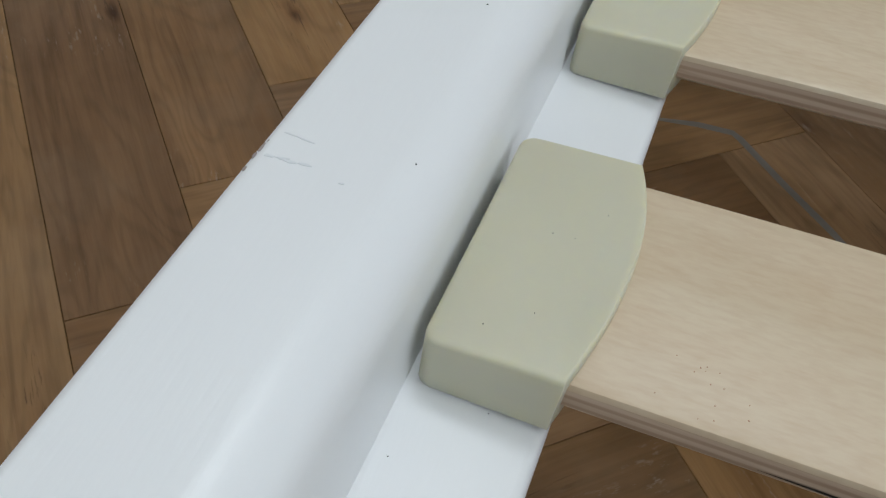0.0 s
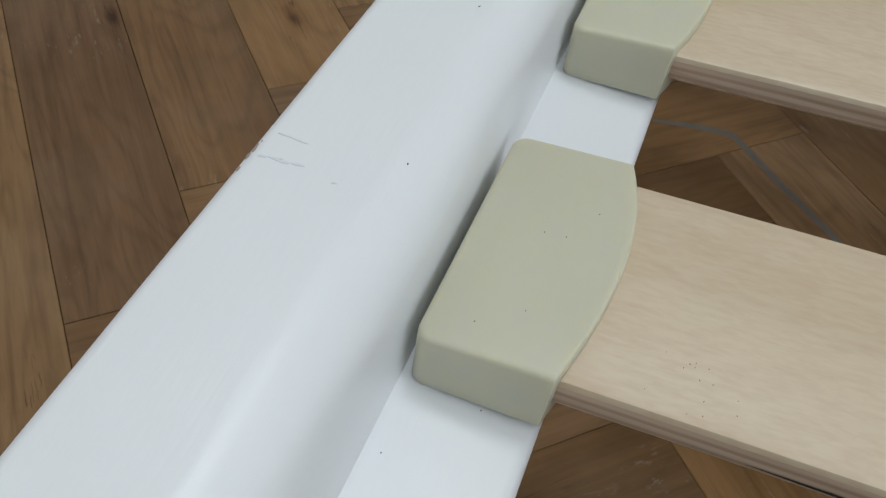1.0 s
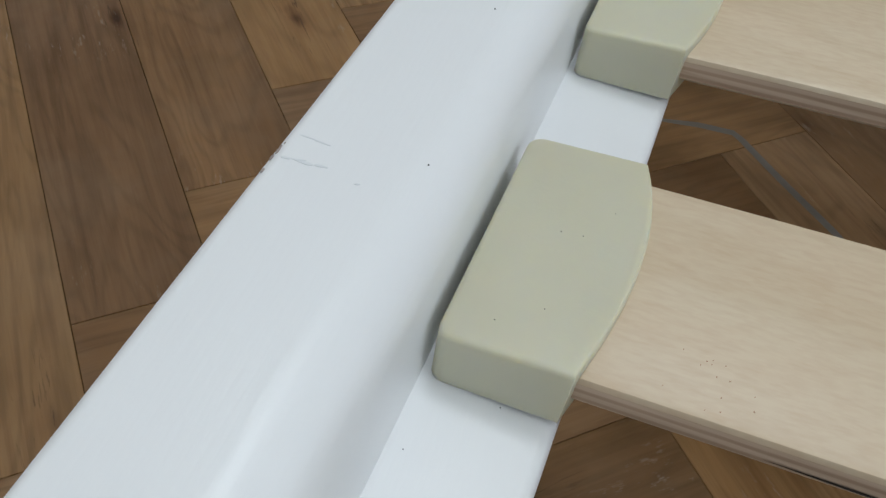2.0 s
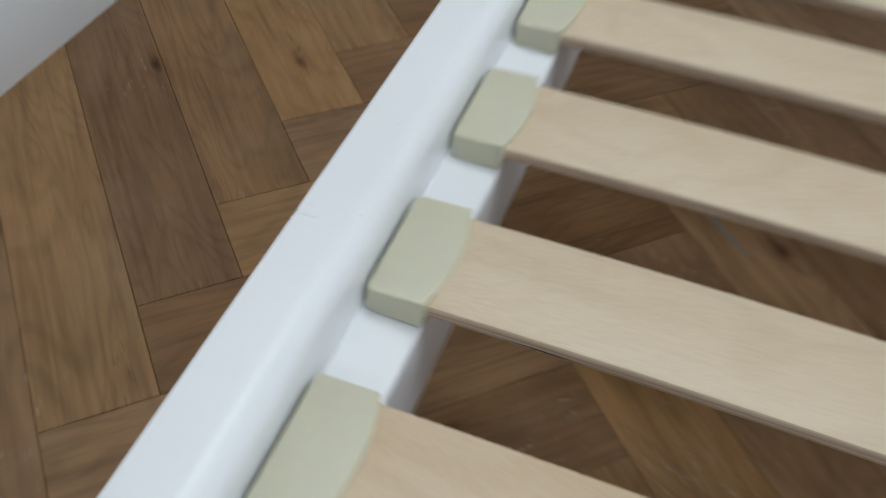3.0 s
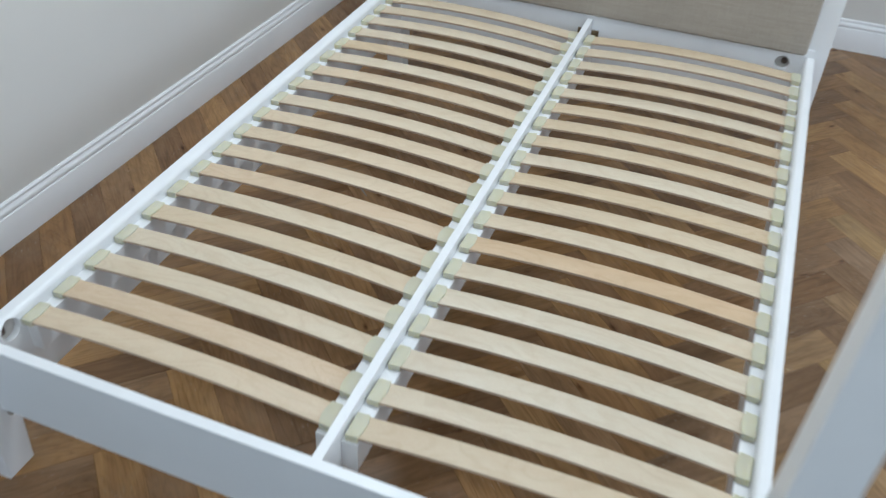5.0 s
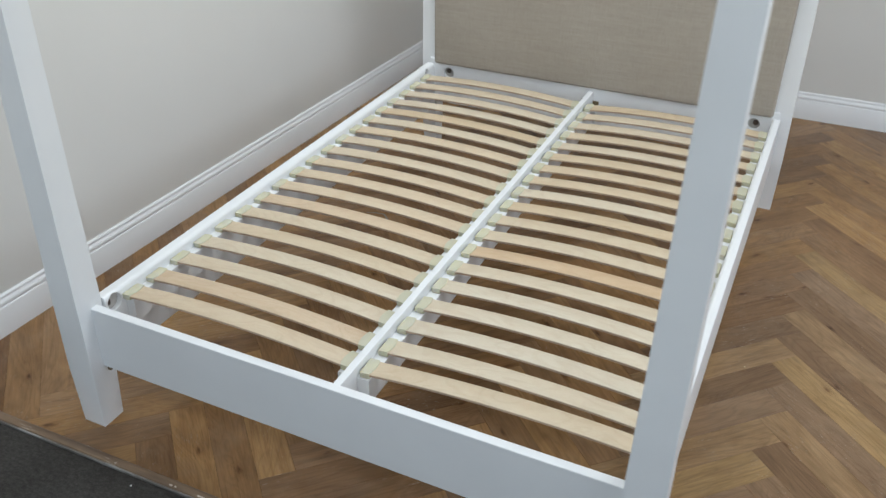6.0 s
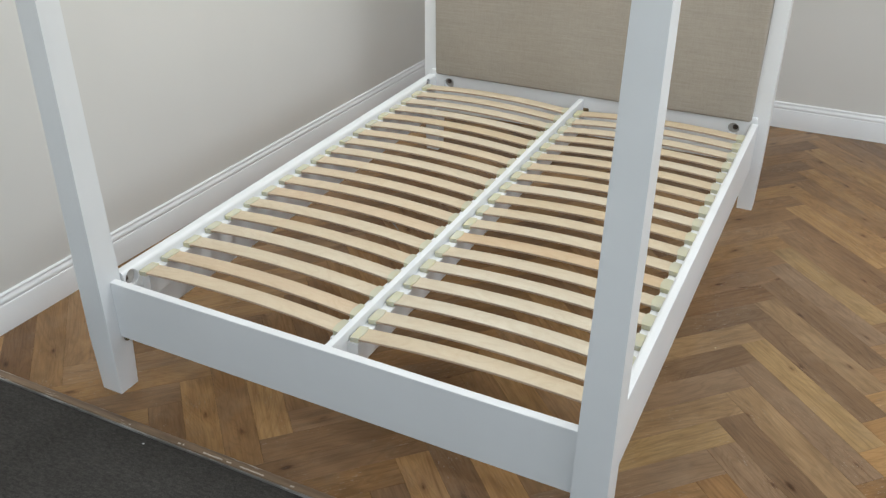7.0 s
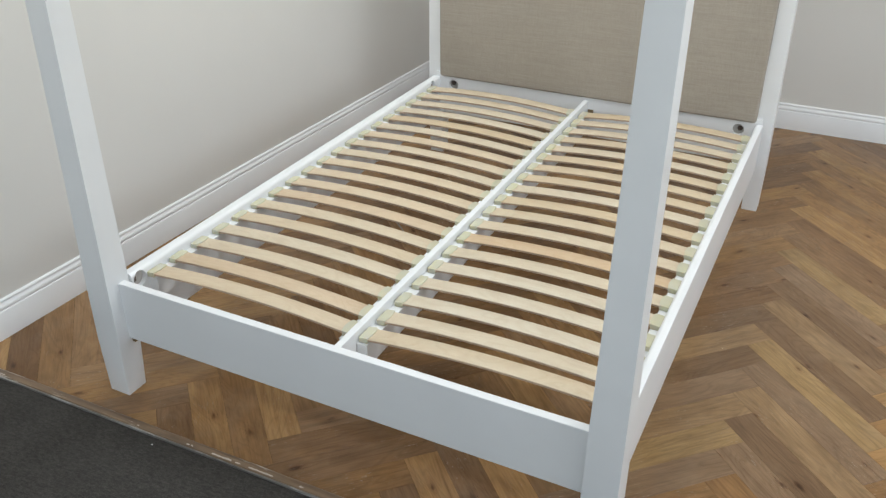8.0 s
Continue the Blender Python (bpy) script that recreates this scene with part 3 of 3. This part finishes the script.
def slat_mesh(span, top_material):
    """A bowed laminated slat from x = 0 to its span, its near edge at y = 0."""
    bm = bmesh.new()
    uv = bm.loops.layers.uv.new("uv")
    n = 28
    r = 0.0016
    section = [(0.0, 0.0 + r), (0.0, SLAT_T - r), (r * 0.3, SLAT_T - r * 0.3), (r, SLAT_T), (SLAT_W - r, SLAT_T), (SLAT_W - r * 0.3, SLAT_T - r * 0.3),
               (SLAT_W, SLAT_T - r), (SLAT_W, r), (SLAT_W - r, 0.0), (r, 0.0)]
    rings = []
    for k in range(n + 1):
        u = k / n
        x = 0.002 + u * (span - 0.004)
        rise = 0.0022 + ARCH * (1 - (2 * u - 1) ** 2)
        rings.append([bm.verts.new((x, a, b + rise)) for a, b in section])
    m = len(section)
    for ra, rb in zip(rings, rings[1:]):
        for i in range(m):
            f = bm.faces.new((ra[i], rb[i], rb[(i + 1) % m], ra[(i + 1) % m]))
            f.material_index = 1 if i in (0, 6) else 0
            for lp in f.loops:
                lp[uv].uv = (lp.vert.co.x, (section[ra.index(lp.vert) if lp.vert in ra else rb.index(lp.vert)][1]) / SLAT_T)
    for ring in (rings[0], rings[-1]):
        f = bm.faces.new(ring)
        f.material_index = 1
    return mesh_of("slat", bm, [top_material, PLY])


CAP_TILT, CAP_LIFT = 0.0026, 0.0016


def cap_mesh():
    """A plastic shoe: square at the back, a bowed lip at the front; its near corner at the origin."""
    bm = bmesh.new()
    w, h, depth, sag = 0.0575, 0.0145, 0.0245, 0.0048
    outline = []
    for k in range(5):
        a = math.pi + (math.pi / 2) * k / 4
        outline.append((0.0022 + 0.003 * math.cos(a), 0.003 + 0.003 * math.sin(a)))
    steps = 14
    for k in range(steps + 1):
        t = k / steps
        outline.append((depth + sag * (1 - (2 * t - 1) ** 2) * (1 + 0.35 * (t - 0.5)), t * w))
    for k in range(5):
        a = math.pi / 2 + (math.pi / 2) * k / 4
        outline.append((0.0022 + 0.003 * math.cos(a), w - 0.003 + 0.003 * math.sin(a)))
    rings = []
    cx, cy = depth * 0.5, w * 0.5
    for z, inset in ((0.0, 0.0), (h - 0.0013, 0.0), (h - 0.0006, 0.0002), (h - 0.0002, 0.0006), (h, 0.0013)):
        ring = []
        for x, y in outline:
            dx, dy = (x - cx) / (depth * 0.5), (y - cy) / (w * 0.5)
            lip = 1.0 if x < depth else 0.35
            ring.append(bm.verts.new((x - inset * max(-1, min(1, dx)) * lip, y - inset * max(-1, min(1, dy * 1.25)), z + (CAP_TILT if z > 0 else CAP_LIFT) * max(0.0, x) / depth)))
        rings.append(ring)
    n = len(outline)
    for a, b in zip(rings, rings[1:]):
        for i in range(n):
            bm.faces.new((a[i], a[(i + 1) % n], b[(i + 1) % n], b[i]))
    bm.faces.new(rings[0])
    bm.faces.new(rings[-1])
    return mesh_of("end_cap", bm, CAP)


SLAT = [slat_mesh(span, BIRCH) for span in SPANS]
SLAT_AMBER = slat_mesh(SPANS[1], BIRCH_ORANGE)
SLAT_WARM = slat_mesh(SPANS[0], BIRCH_WARM)
SLAT_ROSE = slat_mesh(SPANS[0], BIRCH_ROSE)
CAP_MESH = cap_mesh()
rng = random.Random(4)
SLATS = {}
# how far the ends of shifted slats lie from their even spacing
SKEW = {(0, 0): (0.010, 0.010), (0, 1): (0.001, -0.006), (1, 0): (0.004, 0.011), (1, 1): (-0.004, -0.013), (1, 2): (-0.005, -0.018)}
for column, x0 in ((0, 0.0), (1, XC + 0.0155)):
    for i in range(COUNT):
        amber = column == 1 and i == 6
        s = part("slat", SLAT_AMBER if amber else SLAT_WARM if (column, i) in ((0, 1), (0, 6)) else SLAT_ROSE if (column, i) in ((0, 0), (0, 7), (0, 8), (0, 9), (0, 12)) else SLAT[column], None, bed, "amber-toned bowed birch slat" if amber else "bowed pale birch laminated slat")
        skew = SKEW.get((column, i), (0.0, -0.002) if column == 0 else (-0.004, -0.015 + 0.013 * max(0.0, min(1.0, (i - 6) / 4))))
        s.location = (x0, P * i + 0.0022 + skew[0] + rng.uniform(-0.0008, 0.0008), LEDGE_TOP + 0.0015 - (MID_DROP if column else 0.0))
        tilt = math.asin(MID_DROP / SPANS[column]) * (1 if column == 0 else -1)
        s.rotation_euler = (0, tilt, (skew[1] - skew[0]) / SPANS[column] + rng.uniform(-0.0015, 0.0015))
        SLATS[column, i] = s
        for end in (0, 1):
            c = part("end_cap", CAP_MESH, None, s, "cream plastic slat end cap")
            c.location = (SPANS[column] if end else 0.0, 0.0553 if end else -0.0022, -0.0015)
            if end:
                c.rotation_euler = (0, 0, math.pi)

# ---- small marks on the paint and the veneer ----
def blot(bm, x, y, z, length, width, turn, r):
    n = 9
    ring = []
    for k in range(n):
        a = 2 * math.pi * k / n
        d = 1 + r.uniform(-0.3, 0.3)
        px, py = length / 2 * d * math.cos(a), width / 2 * d * math.sin(a)
        ring.append((x + px * math.cos(turn) - py * math.sin(turn), y + px * math.sin(turn) + py * math.cos(turn)))
    low = [bm.verts.new((a, b, z - 0.0002)) for a, b in ring]
    high = [bm.verts.new((x + (a - x) * 0.8, y + (b - y) * 0.8, z + 0.00012)) for a, b in ring]
    for k in range(n):
        bm.faces.new((low[k], low[(k + 1) % n], high[(k + 1) % n], high[k]))
    bm.faces.new(high)


r = random.Random(8)
bm = bmesh.new()
for x, y, l, w, a in ((-0.0335, 0.7088, 0.0022, 0.0007, 0.1), (-0.0312, 0.7093, 0.0030, 0.0005, 0.3), (-0.0300, 0.7091, 0.0034, 0.0008, 0.05), (-0.0272, 0.7096, 0.0026, 0.0007, 0.1),
                      (-0.0325, 0.7150, 0.0030, 0.0003, 0.0), (-0.0298, 0.7149, 0.0034, 0.0003, -0.05), (-0.0200, 0.7085, 0.0012, 0.0004, 0.3)):
    blot(bm, x, y, rail_top(x), l, w, a, r)
tagged(part("scuff", bm, SCUFF, RAIL_W, "grey scuff mark"), kind="stuff")
bm = bmesh.new()
for x, y, l, w, a in ((-0.0352, 0.7123, 0.0010, 0.0010, 0.1), (-0.0356, 0.7102, 0.0007, 0.0030, 0.05), (-0.0358, 0.7082, 0.0006, 0.0018, 0.0), (-0.0356, 0.7048, 0.0007, 0.0014, -0.1)):
    blot(bm, x, y, RAIL_TOP - 0.0004, l, w, a, r)
tagged(part("chip", bm, RAW, RAIL_W, "chipped paint on the outer edge"), kind="stuff")
bm = bmesh.new()
for x, y in ((-0.0112, 0.7188), (-0.0160, 0.7680), (-0.0185, 0.7755)):
    blot(bm, x, y, rail_top(x), 0.0004, 0.0004, 0, r)
for x, y in ((0.014, 0.699), (0.001, 0.684)):
    blot(bm, x, y, LEDGE_TOP, 0.0003, 0.0003, 0.5, r)
tagged(part("speck", bm, SPECK, RAIL_W, "tiny black specks"), kind="stuff")
host = SLATS[0, 7]
bm = bmesh.new()
for x, y in ((0.0406, 0.7147), (0.0449, 0.7137), (0.0440, 0.7125), (0.0459, 0.7143), (0.0458, 0.7133), (0.0481, 0.7139), (0.0470, 0.7110), (0.0493, 0.7110),
             (0.0484, 0.7071), (0.0387, 0.7058), (0.0462, 0.7036), (0.0487, 0.7042), (0.0537, 0.7094), (0.0540, 0.7064)):
    u = (x - 0.002) / (SPANS[0] - 0.004)
    blot(bm, x - host.location.x, y - host.location.y, 0.0022 + ARCH * (1 - (2 * u - 1) ** 2) + SLAT_T, r.uniform(0.0002, 0.0004), 0.0002, r.uniform(0, 3), r)
tagged(part("speck", bm, RUST, host, "tiny brown specks"), kind="stuff")
cap = next(c for c in host.children if c.name.startswith("end_cap") and c.location.x < 0.1)
bm = bmesh.new()
for x, y in ((0.0130, 0.0315), (0.0172, 0.0318), (0.0155, 0.0120), (0.0080, 0.0065), (0.0215, 0.0400)):
    blot(bm, x, y, 0.0145 + CAP_TILT * x / 0.0245, 0.00025, 0.00022, 0.4, r)
tagged(part("speck", bm, SPECK, cap, "tiny dark specks"), kind="stuff")
bm = bmesh.new()
ring = []
for k in range(13):
    t = k / 12
    x = 0.058 + 0.034 * t
    u = (x - 0.002) / (SPANS[0] - 0.004)
    z = 0.0022 + ARCH * (1 - (2 * u - 1) ** 2) + 0.0026 - 0.0004 * t
    ring.append((x, z, 0.00035 * math.sin(math.pi * t) + 0.00002))
upper = [bm.verts.new((x, -0.00015, z + h)) for x, z, h in ring]
lower = [bm.verts.new((x, -0.00015, z - h)) for x, z, h in ring]
for k in range(12):
    bm.faces.new((upper[k], upper[k + 1], lower[k + 1], lower[k]))
part("split", bm, SUBFLOOR, host, "dark split between the veneers")

# glint on a floor joint under the slats, laid as a pale strip
bm = bmesh.new()
line = [(0.030, 1.249), (0.068, 1.260), (0.098, 1.264), (0.106, 1.259), (0.146, 1.222), (0.192, 1.182), (0.225, 1.152)]
low, high = [], []
for k, (x, y) in enumerate(line):
    a, b = line[max(0, k - 1)], line[min(len(line) - 1, k + 1)]
    d = Vector((b[0] - a[0], b[1] - a[1])).normalized() * (0.0034 if 0 < k < 6 else 0.0016)
    low.append(bm.verts.new((x + d.y, y - d.x, 0.0002)))
    high.append(bm.verts.new((x - d.y, y + d.x, 0.0006)))
for k in range(len(line) - 1):
    bm.faces.new((low[k], low[k + 1], high[k + 1], high[k]))
tagged(part("scuff", bm, FLOOR_GLINT, floor_ob, "pale grey glint painted along a board edge"), kind="stuff")

# ---- crumbs ----
def crumb(label, x, y, z, size, material, seed):
    rr = random.Random(seed)
    bm = bmesh.new()
    bmesh.ops.create_icosphere(bm, subdivisions=1, radius=size)
    for v in bm.verts:
        v.co *= rr.uniform(0.7, 1.2)
        v.co.z = max(-size * 0.4, v.co.z * 0.6)
    low = min(v.co.z for v in bm.verts)
    ob = tagged(part("crumb", bm, material), label, "crumb")
    ob.location = (x, y, z - low)


crumb("tiny white paper crumb on charcoal carpet", 0.186, -0.259, -0.004, 0.0032, PALE_CRUMB, 3)
crumb("tiny yellowish wood crumb on the oak floor", 1.536, 0.90, 0.0, 0.0022, WOOD_CRUMB, 5)

# ---- floor boards, last ----
BW, BL = 0.0969, 0.5353
bm = box(bmesh.new(), 0.0002, BL - 0.0002, 0.0002, BW - 0.0002, -0.010, 0.0, 0.0)
top = [e for e in bm.edges if all(v.co.z > -0.001 for v in e.verts)]
bmesh.ops.bevel(bm, geom=top, offset=0.0005, segments=1, affect="EDGES")
PLANK = mesh_of("plank", bm, OAK, False)
TONED = {}
for key, material in (("honey", OAK_HONEY), ("grey", OAK_GREY), ("umber", OAK_UMBER), ("tan", OAK_TAN)):
    TONED[key] = PLANK.copy()
    TONED[key].materials[0] = material
# tones of the boards beside the bed: (column, row, direction)
TONES = {(2, 0, 1): "honey", (2, -1, 1): "grey", (2, -2, 1): "tan", (2, -3, 1): "umber", (2, -4, 1): "grey", (2, 1, 1): "umber", (2, 2, 1): "tan", (2, 3, 1): "umber", (2, 4, 1): "grey", (2, 5, 1): "honey",
         (2, -1, 0): "umber", (2, -2, 0): "grey", (2, -3, 0): "tan", (2, -4, 0): "honey", (2, -5, 0): "grey", (2, 0, 0): "tan", (2, 1, 0): "umber"}
R2 = math.sqrt(2)
OX, OY = -0.2185, 0.647
spots = []
for col in range(-2, 8):
    for i in range(-12, 30):
        for kind in (0, 1):
            x = OX + (col + kind) * BL * R2
            y = OY + i * BW * R2
            ang = math.pi / 4 if kind == 0 else 3 * math.pi / 4
            mx = x + math.cos(ang) * BL / 2
            my = y + math.sin(ang) * BL / 2
            if WEST - 0.25 < mx < EAST + 0.25 and FLOOR_EDGE - 0.28 < my < NORTH + 0.25:
                spots.append((x, y, ang, mx, my, TONES.get((col, i, kind), "")))


def clipped(m, limits):
    """A board's mesh cut back to the room."""
    b = bmesh.new()
    b.from_mesh(PLANK)
    b.transform(m)
    for co, no in limits:
        g = list(b.verts) + list(b.edges) + list(b.faces)
        cut = bmesh.ops.bisect_plane(b, geom=g, plane_co=co, plane_no=no, clear_outer=True, dist=1e-6)
        edges = [e for e in cut["geom_cut"] if isinstance(e, bmesh.types.BMEdge)]
        if edges:
            bmesh.ops.contextual_create(b, geom=edges)
    b.transform(m.inverted())
    return b


LIMITS = [((WEST - 0.05, 0, 0), (-1, 0, 0)), ((EAST + 0.05, 0, 0), (1, 0, 0)), ((0.5, FLOOR_EDGE - 0.0012, 0), (EDGE_TURN, -1, 0)), ((0, NORTH + 0.05, 0), (0, 1, 0))]
rest = bmesh.new()
for x, y, ang, mx, my, tone in spots:
    m = pose(x, y, 0, 0, 0, math.degrees(ang))
    reach = BL / 2 * 0.72 + 0.05
    near = [l for l in LIMITS if abs((mx - l[0][0]) * l[1][0] + (my - l[0][1]) * l[1][1]) < reach]
    b = clipped(m, near) if near else None
    if b is not None and not b.faces:
        b.free()
        continue
    if mx < 2.75:
        data = TONED.get(tone, PLANK) if b is None else mesh_of("plank", b, OAK, False)
        p = part("plank", data, None, floor_ob)
        p.matrix_local = m
    else:
        if b is None:
            b = bmesh.new()
            b.from_mesh(PLANK)
        b.transform(m)
        me = bpy.data.meshes.new("tmp")
        b.to_mesh(me)
        b.free()
        rest.from_mesh(me)
        bpy.data.meshes.remove(me)
tagged(part("planks", rest, OAK_FAR, floor_ob, smooth=False), kind="stuff")
